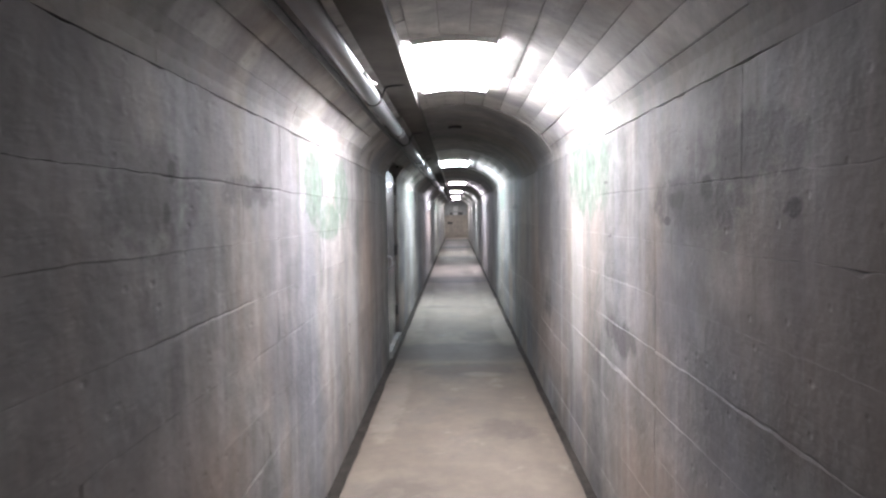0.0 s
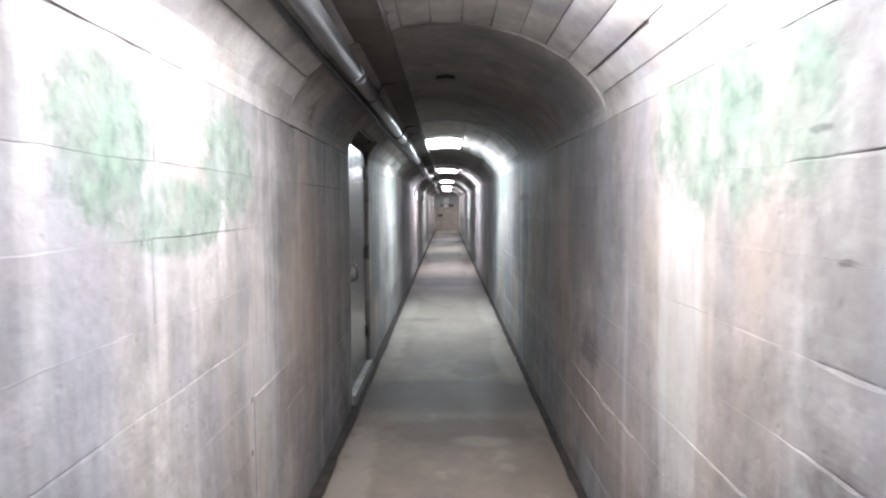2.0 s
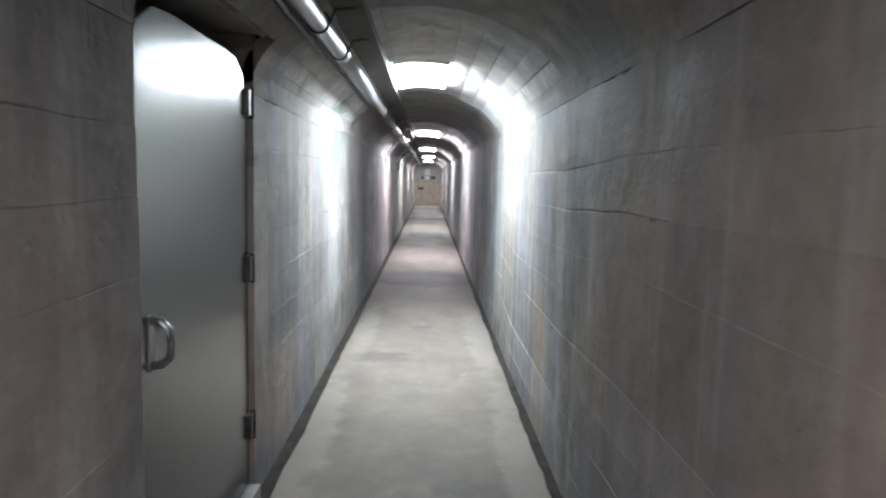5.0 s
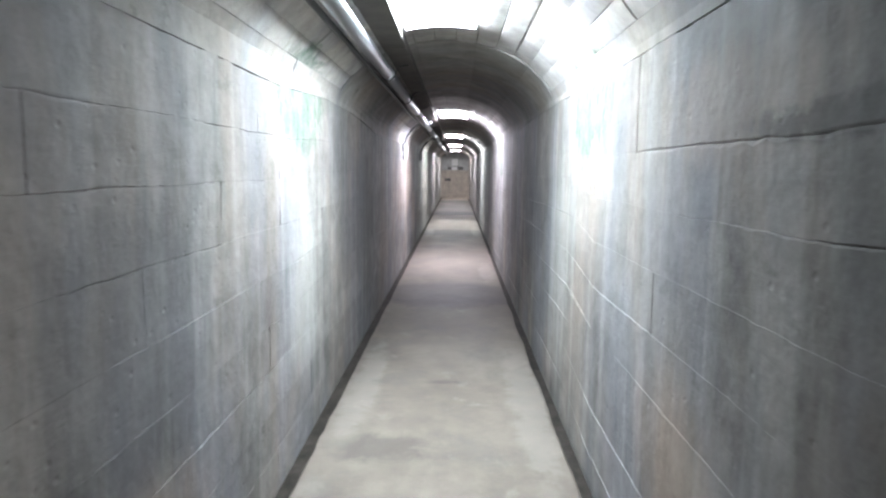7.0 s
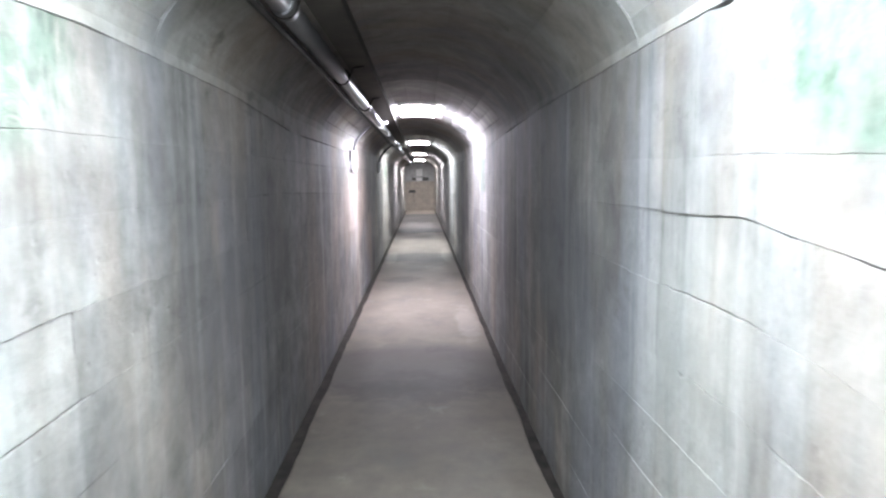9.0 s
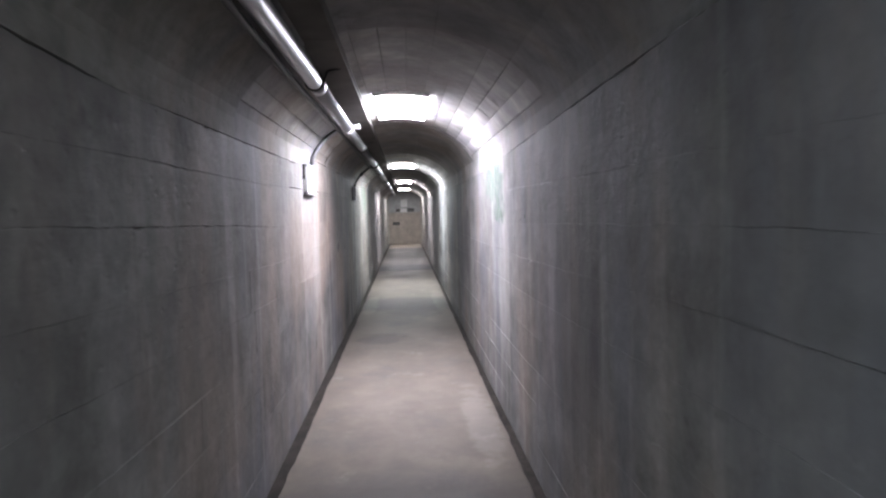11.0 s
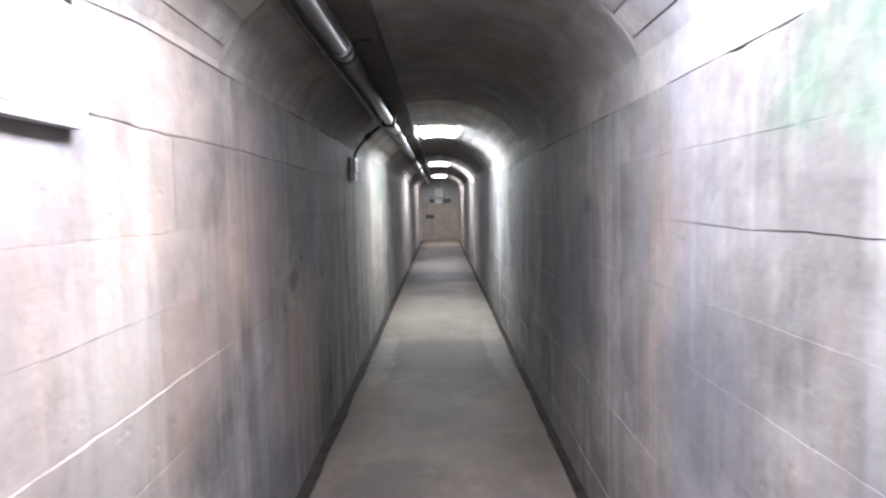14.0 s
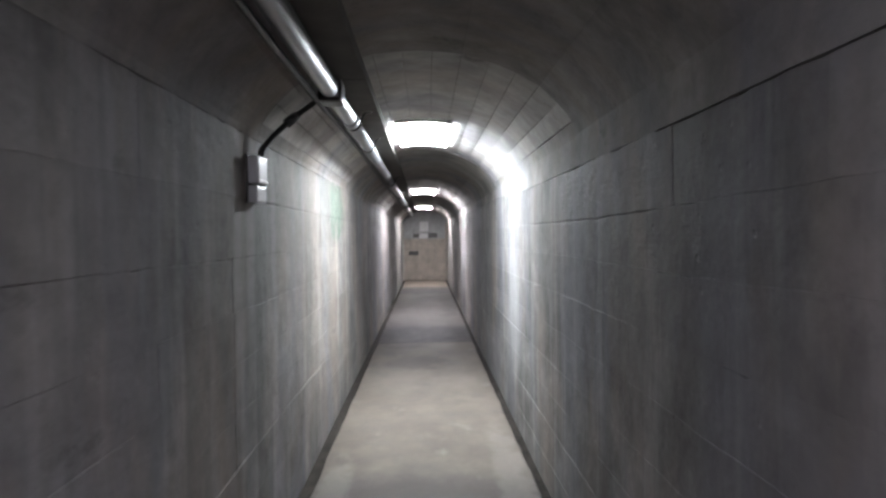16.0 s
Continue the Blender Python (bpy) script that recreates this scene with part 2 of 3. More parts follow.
# dimmer floor between the lamps, painted in as broad darker stretches across the walkway
SHADE_BANDS = ((0.0, 36.4, 1.6, 1.3), (0.0, 29.0, 1.6, 1.0), (0.0, 22.6, 1.6, 0.9), (0.0, 15.4, 1.6, 0.9), (0.0, 7.9, 1.6, 0.6))


def floor_material(name, tone):
    m, nt, bsdf = material(name)
    big = noise_of(nt, (1, 0.55, 1), 1.1, 5, 0.6)
    mot = noise_of(nt, (1, 1, 1), 6.0, 6, 0.65, (5, 1, 0))
    col = ramp(nt, blend(nt, 0.45, big, mot), (0.34, (0.098, 0.083, 0.070)), (0.52, (0.157, 0.133, 0.112)), (0.68, (0.208, 0.180, 0.154)))
    info = nt.nodes.new("ShaderNodeObjectInfo")
    cool = ramp(nt, info.outputs["Random"], (0.0, grey(0)), (1.0, grey(0.35)))
    col = blend(nt, cool, col, blend(nt, 1.0, col, (0.80, 0.86, 0.93), "MULTIPLY"))
    # pale crust towards the gutters, a worn darker tread in the middle
    stain = ramp(nt, noise_of(nt, (1, 0.8, 1), 2.3, 6, 0.7, (9, 0, 0)), (0.52, grey(0)), (0.70, grey(1)))
    col = blend(nt, maths(nt, "MULTIPLY", stain, 0.55), col, (0.10, 0.095, 0.09))
    crust = ramp(nt, noise_of(nt, (1.2, 1, 1), 3.7, 6, 0.7, (0, 14, 0)), (0.60, grey(0)), (0.72, grey(1)))
    col = blend(nt, maths(nt, "MULTIPLY", crust, 0.22), col, (0.36, 0.345, 0.32))
    # darker damp patches: middle x and y, half sizes
    wob = noise_of(nt, (1, 1, 1), 5.0, 7, 0.72, (6, 2, 0), 0.4)
    damp = zones(nt, [(y, 0.0, ry, 0.5, x / HALF, rx) for x, y, rx, ry in DAMP], wob, 3.6, 0.8)
    col = blend(nt, maths(nt, "MULTIPLY", damp, 0.45), col, (0.055, 0.050, 0.047))
    # shade between the lamps, put into the floor colour
    shade_bands = zones(nt, [(y, 0.0, ry, 0.6, x / HALF, rx) for x, y, rx, ry in SHADE_BANDS], wob, 1.0, 0.6)
    col = blend(nt, maths(nt, "MULTIPLY", shade_bands, 0.62), col, (0.060, 0.056, 0.056))
    pale = zones(nt, [(y, 0.0, ry, 0.5, x / HALF, rx) for x, y, rx, ry in PALE], wob, 3.2, 0.6)
    col = blend(nt, maths(nt, "MULTIPLY", pale, 0.22), col, (0.34, 0.32, 0.29))
    col = blend(nt, 1.0, col, tone, "MULTIPLY")
    nt.links.new(col, bsdf.inputs["Base Color"])
    nt.links.new(ramp(nt, mot, (0.3, grey(0.60)), (0.7, grey(0.82))), bsdf.inputs["Roughness"])
    bsdf.inputs["Specular IOR Level"].default_value = 0.14
    one = bump(nt, bsdf, noise_of(nt, (1, 1, 1), 60, 5, 0.7), 0.3, 0.004)
    bump(nt, bsdf, noise_of(nt, (1, 1, 1), 4, 4, 0.6), 0.25, 0.015, one)
    return m


def plain(name, colour, rough, metal=0.0, vary=0.25, scale=9.0, relief=0.002, spread=0.08):
    m, nt, bsdf = material(name)
    n = noise_of(nt, (1, 1, 1), scale, 5, 0.65)
    lo, hi = tuple(c * (1 - vary) for c in colour), tuple(min(1, c * (1 + vary)) for c in colour)
    nt.links.new(ramp(nt, n, (0.35, lo), (0.65, hi)), bsdf.inputs["Base Color"])
    nt.links.new(ramp(nt, n, (0.35, grey(max(0.05, rough - spread))), (0.65, grey(min(1, rough + spread)))), bsdf.inputs["Roughness"])
    bsdf.inputs["Metallic"].default_value = metal
    if relief:
        bump(nt, bsdf, noise_of(nt, (1, 1, 1), scale * 8, 4, 0.6), 0.25, relief)
    return m


def glowing(name, colour, strength):
    m, nt, bsdf = material(name)
    bsdf.inputs["Base Color"].default_value = (0.8, 0.8, 0.8, 1)
    bsdf.inputs["Emission Color"].default_value = (*colour, 1)
    bsdf.inputs["Emission Strength"].default_value = strength
    return m


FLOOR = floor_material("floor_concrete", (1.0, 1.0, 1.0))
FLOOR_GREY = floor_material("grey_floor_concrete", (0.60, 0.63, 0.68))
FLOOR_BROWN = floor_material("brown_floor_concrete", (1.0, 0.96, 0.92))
GUTTER = plain("damp_gutter_dirt", (0.030, 0.026, 0.023), 0.9, 0, 0.5, 7, 0.01)
GUTTER.node_tree.nodes["Principled BSDF"].inputs["Specular IOR Level"].default_value = 0.08
ZINC = plain("galvanised_steel", (0.30, 0.30, 0.31), 0.42, 1.0, 0.05, 6, 0.0, 0.03)
STEEL_DOOR = plain("grey_door_steel", (0.175, 0.180, 0.176), 0.24, 0.85, 0.08, 1.5, 0.0, 0.02)
DUCT = plain("brown_grey_duct_paint", (0.082, 0.074, 0.066), 0.92, 0.0, 0.3, 5, 0.001)
BLACK = plain("black_rubber", (0.02, 0.02, 0.02), 0.5, 0.0, 0.3, 20, 0)
IRON = plain("dark_iron", (0.05, 0.048, 0.045), 0.45, 0.7, 0.3, 16, 0.001)
WHITE = plain("white_plastic", (0.80, 0.80, 0.79), 0.38, 0.0, 0.05, 12, 0)
GREYBOX = plain("light_grey_plastic", (0.36, 0.36, 0.365), 0.4, 0.0, 0.1, 12, 0)
TRAY = plain("white_lamp_enamel", (0.75, 0.75, 0.74), 0.35, 0.0, 0.06, 9, 0)
TAN = plain("tan_door_boards", (0.205, 0.178, 0.152), 0.6, 0.0, 0.22, 5, 0.002)
GREYWOOD = plain("grey_door_panel", (0.185, 0.19, 0.192), 0.55, 0.0, 0.2, 5, 0.002)
# the tubes differ in tint from lamp to lamp
TINTS = ((0.99, 0.975, 1.05), (0.875, 1.0, 1.09), (0.985, 0.97, 1.12), (0.93, 1.0, 1.06), (0.98, 0.97, 1.06), (1.0, 0.98, 1.02))


# ---- builders ----
def mesh_of(name, bm, mat):
    me = bpy.data.meshes.new(name)
    bm.normal_update()
    bm.to_mesh(me)
    bm.free()
    me.materials.append(mat)
    return me


def part(name, bm, mat, parent=None, label=""):
    ob = new(name, mesh_of(name, bm, mat))
    if parent is not None:
        ob.parent = parent
    return tagged(ob, label)


def empty(name, at, label, category, group="", kind=""):
    ob = new(name)
    ob.location = at
    return tagged(ob, label, category, group, kind)


def slab(bm, x0, x1, y0, y1, z0, z1, bevel=0.0):
    r = bmesh.ops.create_cube(bm, size=1.0)
    bmesh.ops.scale(bm, vec=(x1 - x0, y1 - y0, z1 - z0), verts=r["verts"])
    bmesh.ops.translate(bm, vec=((x0 + x1) / 2, (y0 + y1) / 2, (z0 + z1) / 2), verts=r["verts"])
    if bevel:
        edges = {e for v in r["verts"] for e in v.link_edges}
        bmesh.ops.bevel(bm, geom=list(edges), offset=bevel, segments=2, affect="EDGES", profile=0.6)
    return bm


def block(x0, x1, y0, y1, z0, z1, bevel=0.0):
    return slab(bmesh.new(), x0, x1, y0, y1, z0, z1, bevel)


def tube(bm, pts, radius, sides=14):
    """A round bar swept along a list of points."""
    pts = [Vector(p) for p in pts]
    rings = []
    for i, p in enumerate(pts):
        way = (pts[min(i + 1, len(pts) - 1)] - pts[max(i - 1, 0)]).normalized()
        q = way.to_track_quat("Z", "Y")
        rings.append([bm.verts.new(p + q @ Vector((radius * math.cos(a), radius * math.sin(a), 0)))
                      for a in (2 * math.pi * k / sides for k in range(sides))])
    for a, b in zip(rings, rings[1:]):
        for k in range(sides):
            f = bm.faces.new((a[k], a[(k + 1) % sides], b[(k + 1) % sides], b[k]))
            f.smooth = True
    bm.faces.new(rings[0][::-1])
    bm.faces.new(rings[-1])
    return bm


def vault_point(a, out=0.0):
    """A point of the vault's section at angle a from the east springing, moved outwards."""
    return Vector(((ARC_A + out) * math.cos(a), 0, ARC_Z + (ARC_B + out) * math.sin(a)))


def vault_z(x, out=0.0):
    return ARC_Z + (ARC_B + out) * math.sqrt(max(0.0, 1 - (x / (ARC_A + out)) ** 2))


# ---- floor: slabs between two gutters ----
rng = random.Random(4)
floor = part("floor", block(-HALF - 0.3, HALF + 0.3, START - 0.2, END + 0.4, -0.25, GROUND - 0.050), GUTTER)
tagged(floor, "dark damp gutters sunk beside the grey concrete walkway", "floor", kind="structure")


def floor_slab(y0, y1, lift):
    bm = bmesh.new()
    n = max(4, int((y1 - y0) / 0.09))
    rows = []
    for i in range(n + 1):
        y = y0 + (y1 - y0) * i / n
        w = [(0.618 if s < 0 else 0.632) + 0.012 * noise.noise((s * 9.0, y * 1.7, 0)) + 0.010 * noise.noise((s * 3.0, y * 6.5, 4)) for s in (-1, 1)]
        prof = [(-w[0], -0.06), (-w[0] + 0.002, lift - 0.010), (-w[0] + 0.014, lift - 0.002), (-0.3, lift), (0.0, lift + 0.003),
                (0.3, lift), (w[1] - 0.014, lift - 0.002), (w[1] - 0.002, lift - 0.010), (w[1], -0.06)]
        rows.append([bm.verts.new((x, y, z)) for x, z in prof])
    for a, b in zip(rows, rows[1:]):
        for k in range(len(a) - 1):
            f = bm.faces.new((a[k], a[k + 1], b[k + 1], b[k]))
            f.smooth = True
    bmesh.ops.recalc_face_normals(bm, faces=bm.faces)
    return bm


# pours meet at 7.38 and 28.1; the lighter last stretch paints in lamplight
POURS_AND_LIGHT = ((START, 7.38, FLOOR_BROWN), (7.38, 28.1, FLOOR), (28.1, 37.7, FLOOR_GREY), (37.7, END, FLOOR_BROWN))
for k, (y0, y1, mat) in enumerate(POURS_AND_LIGHT):
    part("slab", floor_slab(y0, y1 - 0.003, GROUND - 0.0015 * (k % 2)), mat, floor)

# ---- walls: cast in boarded courses on a solid core ----
wall_east = part("wall_east", block(HALF + 0.03, HALF + 0.4, START - 0.2, END + 0.4, -0.25, 1.70), CONCRETE_CORE)
tagged(wall_east, "board-marked grey concrete tunnel wall with stains and green algae", "wall", kind="structure")
core = block(-HALF - 0.4, -HALF - 0.03, START - 0.2, DOOR[0] - 0.02, -0.25, 1.70)
slab(core, -HALF - 0.4, -HALF - 0.03, DOOR[1] + 0.02, END + 0.4, -0.25, 1.70)
slab(core, -HALF - 0.4, -HALF - 0.26, DOOR[0] - 0.02, DOOR[1] + 0.02, -0.25, 2.25)
wall_west = part("wall_west", core, CONCRETE_CORE)
tagged(wall_west, "board-marked grey concrete tunnel wall with a recessed doorway", "wall", kind="structure")


# joints where the lower course juts out, and joints that stand open: side, height, from, to
LEDGES = ((-1, 0.99, 9.42, 10.5), (-1, 0.785, 10.2, 11.13), (-1, 0.785, 9.29, 9.96), (-1, 1.395, 9.6, 10.35), (1, 0.96, 10.1, 12.0), (-1, 1.19, 4.2, 4.45),
          (-1, 1.19, 4.55, 5.4), (-1, 0.785, 5.25, 6.18), (-1, 0.99, 17.4, 19.2), (-1, 1.19, 17.2, 17.65), (1, 0.96, 17.0, 17.8), (1, 1.16, 4.4, 5.1), (1, 0.96, 6.15, 6.72),
          (1, 1.355, 3.85, 4.3), (-1, 0.59, 4.45, 4.9), (-1, 0.59, 7.1, 7.45), (1, 0.58, 5.8, 6.7), (1, 1.535, 5.1, 5.35), (-1, 1.395, 17.8, 18.25), (1, 0.96, 18.6, 19.05),
          (1, 1.16, 19.1, 19.5), (1, 1.535, 17.7, 18.0), (-1, 1.19, 5.5, 5.95), (1, 0.765, 4.2, 4.9))
CRACKS = ((-1, 0.99, 3.3, 4.36), (-1, 1.19, 2.36, 3.47), (-1, 1.575, 2.6, 4.2), (-1, 0.99, 16.0, 16.55), (-1, 1.19, 6.28, 7.1), (1, 1.16, 6.2, 6.75), (1, 1.535, 8.9, 10.36),
          (-1, 1.575, 9.15, 9.5), (-1, 1.575, 9.9, 11.0), (-1, 1.575, 17.0, 20.4), (1, 1.535, 16.3, 17.15), (-1, 1.19, 19.5, 20.4), (1, 1.535, 21.3, 23.9), (-1, 1.19, 9.3, 10.3),
          (1, 0.96, 2.3, 3.5), (1, 0.96, 3.9, 4.4), (1, 1.355, 3.45, 3.8), (1, 1.16, 3.7, 4.3), (-1, 0.4, 4.85, 5.33), (1, 0.765, 11.1, 12.0), (-1, 1.19, 10.65, 11.25),
          (1, 1.16, 11.65, 12.15), (1, 1.535, 18.35, 18.85), (-1, 1.575, 22.25, 23.9), (-1, 1.575, 6.2, 7.7), (-1, 0.99, 11.1, 12.0), (1, 1.535, 3.4, 4.4), (1, 1.16, 5.3, 5.65), (1, 1.355, 8.3, 9.2))
# how far the courses stray from their mean heights: y, rise of the low joints, rise of the top one
STRAY = {-1: ((-4, 0.0, 0.0), (11.2, 0.0, 0.005), (11.8, 0.025, 0.03), (14, 0.03, 0.03), (16.5, -0.03, 0.02), (18, -0.045, 0.04), (21, -0.02, 0.04), (41, 0.0, 0.0)),
         1: ((-4, 0.012, 0.02), (8.3, 0.012, 0.02), (9.2, -0.03, -0.02), (11.0, -0.03, -0.03), (11.7, 0.045, 0.0), (14, 0.04, 0.02), (16.5, -0.005, 0.025), (20, -0.01, 0.01), (22, -0.01, -0.02), (41, 0.0, 0.0))}


def stray(side, y, z):
    rows = STRAY[side]
    for (ya, la, ta), (yb, lb, tb) in zip(rows, rows[1:]):
        if y <= yb:
            f = max(0.0, (y - ya) / (yb - ya))
            return ta + (tb - ta) * f if z > 1.5 else la + (lb - la) * f
    return 0.0


def within(places, side, y, z):
    """How far a place lies inside a named stretch, fading at its ends."""
    best = 0.0
    for s, h, y0, y1 in places:
        if s == side and abs(h - z) < 0.02:
            best = max(best, min(1.0, (y - y0) / 0.12, (y1 - y) / 0.12))
    return best


def panel(side, y0, y1, z0, z1, rnd, wear):
    """One cast panel: front face a few millimetres uneven, edges tight but broken away in places."""
    bm = bmesh.new()
    n = max(2, int((y1 - y0) / 0.03))
    inner = side * (HALF + 0.05)
    lean, lift = rnd.choice((-0.0020, -0.0008, 0.0, 0.0006, 0.0012)), rnd.uniform(-0.0008, 0.0010)
    worn = wear if wear else rnd.choice((0.0, 0.0, 0.0, 0.3, 1.0))
    cols = []

    def waver(y, z):
        """The joints wander a little from the level."""
        if z < 0.05 or z > SPRING - 0.01:
            return 0.0
        return stray(side, y, z) + 0.007 * noise.noise((y * 0.55, z * 9.0, side * 2.0)) + 0.006 * noise.noise((y * 3.1, z * 9.0, side * 6.0)) + 0.003 * noise.noise((y * 14.0, z * 9.0, side)) + 0.002 * noise.noise((y * 33.0, z * 9.0, side))

    def joint(y, z):
        """How open the joint stands at this place, from closed to wide."""
        broken = max(0.0, min(1.0, 0.75 + 1.1 * noise.noise((y * 2.6, z * 9.0, side * 8.0)) + 0.7 * noise.noise((y * 11.0, z * 9.0, side * 8.0))))
        loose = -0.45 + 1.7 * noise.noise((y * 0.75, z * 9.0, side * 4.0)) + 0.9 * noise.noise((y * 4.0, z * 9.0, side)) + 0.6 * noise.noise((y * 15.0, z * 9.0, side))
        return 1.5 * within(CRACKS, side, y, z) * broken + min(0.8, max(0.03, loose))

    for i in range(n + 1):
        y = y0 + (y1 - y0) * i / n
        chip = 0.022 * worn * max(0.0, 0.9 * noise.noise((y * 1.3, z1 * 5, side * 3.0)) + 0.6 * noise.noise((y * 6.0, z1 * 3, side)) + 0.9 * noise.noise((y * 17.0, z1 * 3, side)) - 0.10)
        low, top = joint(y, z0), joint(y, z1)
        b0, b1 = z0 + waver(y, z0), z1 + waver(y, z1)
        if z1 == SPRING:
            b1 = spring(side, y) + 0.006 * noise.noise((y * 2.3, side * 3.0, 1.0)) + 0.004 * noise.noise((y * 9.0, side * 3.0, 5.0))
        deep = 0.0016 * top + 0.55 * chip
        ledge = lean * min(1.0, low) + 0.0022 * noise.noise((y * 0.9, z0 * 6.0, side * 7.0))
        jut = max(0.0, 0.0028 + 0.0040 * noise.noise((y * 4.0, z1, 2.0)) + 0.0020 * noise.noise((y * 17.0, z1, 2.0))) * within(LEDGES, side, y, z1)
        chip += 0.012 * within(CRACKS, side, y, z1) * max(0.0, 0.9 * noise.noise((y * 5.0, z1, side)) + 0.8 * noise.noise((y * 19.0, z1, side)))
        face = side * (HALF - lift - 0.0030 * noise.noise((y * 0.7, z0 * 11.0, side * 5.0)))
        cols.append([bm.verts.new(v) for v in (
            (inner, y, b0 + 0.0002), (face + side * 0.0016 * low, y, b0 + 0.0003), (face + side * ledge, y, b0 + 0.001 + 0.003 * low),
            (face - side * (ledge + jut), y, b1 - 0.001 - 0.003 * top - chip), (face + side * deep, y, b1 - 0.0003 - 0.3 * chip), (inner, y, b1 - 0.0002))])
    for a, b in zip(cols, cols[1:]):
        for k in range(5):
            bm.faces.new((a[k], a[k + 1], b[k + 1], b[k]))
    bm.faces.new(cols[0][::-1])
    bm.faces.new(cols[-1])
    bmesh.ops.recalc_face_normals(bm, faces=bm.faces)
    return bm


# joints that stand at known places: side, course from, course to, y
FIXED = ((1, 2, 8, 3.47), (-1, 2, 6, 5.36), (-1, 6, 8, 10.95), (1, 8, 9, 10.36), (1, 5, 6, 10.1), (1, 8, 9, 21.2), (-1, 3, 7, 21.93), (1, 5, 7, 17.67), (-1, 8, 9, 3.745))


def course_breaks(side, c, rnd):
    ys, y = [START], START + rnd.uniform(0.8, 2.4)
    while y < END - 1.0:
        ys.append(y)
        y += rnd.uniform(1.7, 3.4)
    for s, c0, c1, fy in FIXED:
        if s == side and c0 <= c < c1:
            ys = [v for v in ys if abs(v - fy) > 0.7] + [fy]
    return sorted(ys) + [END]


for side, wall in ((-1, wall_west), (1, wall_east)):
    levels = COURSES if side < 0 else COURSES_EAST
    for c, (z0, z1) in enumerate(zip(levels, levels[1:])):
        ys = course_breaks(side, c, rng)
        for a, b in zip(ys, ys[1:]):
            spans = [(a, b)]
            if side < 0:
                spans = [(a, min(b, DOOR[0])), (max(a, DOOR[1]), b)]
            for p, q in spans:
                if q - p > 0.05:
                    part("panel", panel(side, p + 0.0005, q - (0.007 if any(f[0] == side and f[1] <= c < f[2] and f[3] == q for f in FIXED) else 0.001), z0 - (0.06 if c == 0 else 0), z1, rng, (0, 0, 0, 0, 0, 0, 0, 0.3, 0.6)[c]), CONCRETE_WALL, wall)

# ---- ceiling: a vault of cast boards, with smooth collars beyond each lamp ----
def vault_board(bm, a0, a1, y0, y1, inset, gap, foot=0, mat=0):
    """A strip of vault from angle a0 to a1; foot is the side on which it ends above the wall's joint, if any."""
    n = max(1, round((a1 - a0) / 0.07))
    m = max(1, int((y1 - y0) / (0.12 if foot else 0.8)))
    rows = []
    for j in range(m + 1):
        y = y0 + (y1 - y0) * j / m
        lo, hi = a0 + gap, a1 - gap
        if foot:
            ragged = 0.001 + 0.008 * max(0.0, noise.noise((y * 0.9, foot * 2.0, 3.0)) + 0.4 * noise.noise((y * 8.0, foot * 2.0, 7.0)))
            low = math.asin(max(-0.2, (spring(foot, y) + ragged - ARC_Z) / ARC_B))
            lo, hi = (low, hi) if foot > 0 else (lo, math.pi - low)
        inner, outer = [], []
        for i in range(n + 1):
            a = lo + (hi - lo) * i / n
            p, q = vault_point(a, -inset + (0.004 if i in (0, n) and n > 1 else 0)), vault_point(a, 0.05)
            x = max(-HALF + 0.001, min(HALF - 0.001, p.x))
            inner.append(bm.verts.new((x, y, p.z)))
            outer.append(bm.verts.new((foot * (HALF + 0.05), y, p.z) if foot and abs(x) > HALF - 0.002 else (q.x, y, q.z)))
        rows.append((inner, outer))
    faces = []
    for (ia, oa), (ib, ob) in zip(rows, rows[1:]):
        for k in range(n):
            faces.append(bm.faces.new((ia[k], ib[k], ib[k + 1], ia[k + 1])))
        faces.append(bm.faces.new((oa[0], ob[0], ib[0], ia[0])))
        faces.append(bm.faces.new((ia[n], ib[n], ob[n], oa[n])))
    for inner, outer in (rows[0], rows[-1][::-1]):
        for k in range(n):
            faces.append(bm.faces.new((inner[k], inner[k + 1], outer[k + 1], outer[k])))
    for f in faces:
        f.material_index = mat


A0, A1 = 0.234, math.pi - 0.234
DOOR_ANGLE = math.pi - math.acos(0.615 / ARC_A)
bm = bmesh.new()
edges_y = [START]
for r in RINGS:
    edges_y += [r, r + 3.3]
edges_y = [y for y in edges_y if y < END] + [END]
for s, (y0, y1) in enumerate(zip(edges_y, edges_y[1:])):
    smooth = s % 2 == 1
    count = 5 if smooth else 15
    for k in range(count):
        a0, a1 = A0 + (A1 - A0) * k / count, A0 + (A1 - A0) * (k + 1) / count
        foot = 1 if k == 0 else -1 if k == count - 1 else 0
        cuts = [y0]
        if not smooth and rng.random() < 0.6:
            cuts.append(y0 + rng.uniform(0.25, 0.75) * (y1 - y0))
        cuts.append(y1)
        for p, q in zip(cuts, cuts[1:]):
            inset = 0.006 if smooth else rng.uniform(-0.004, 0.005)
            for u, v in ([(p, q)] if a1 < DOOR_ANGLE or q < DOOR[0] or p > DOOR[1] else [(p, DOOR[0]), (DOOR[1], q)]):
                if v - u > 0.02:
                    # boards carry the painted lamplight; collars and foot strips keep the darker vault concrete
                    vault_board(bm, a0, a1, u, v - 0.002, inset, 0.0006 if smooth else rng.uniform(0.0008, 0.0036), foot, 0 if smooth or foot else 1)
            if a0 < DOOR_ANGLE < a1 and p < DOOR[0] and q > DOOR[1]:
                vault_board(bm, a0, DOOR_ANGLE, DOOR[0], DOOR[1], inset, 0.001, 0, 0 if smooth else 1)
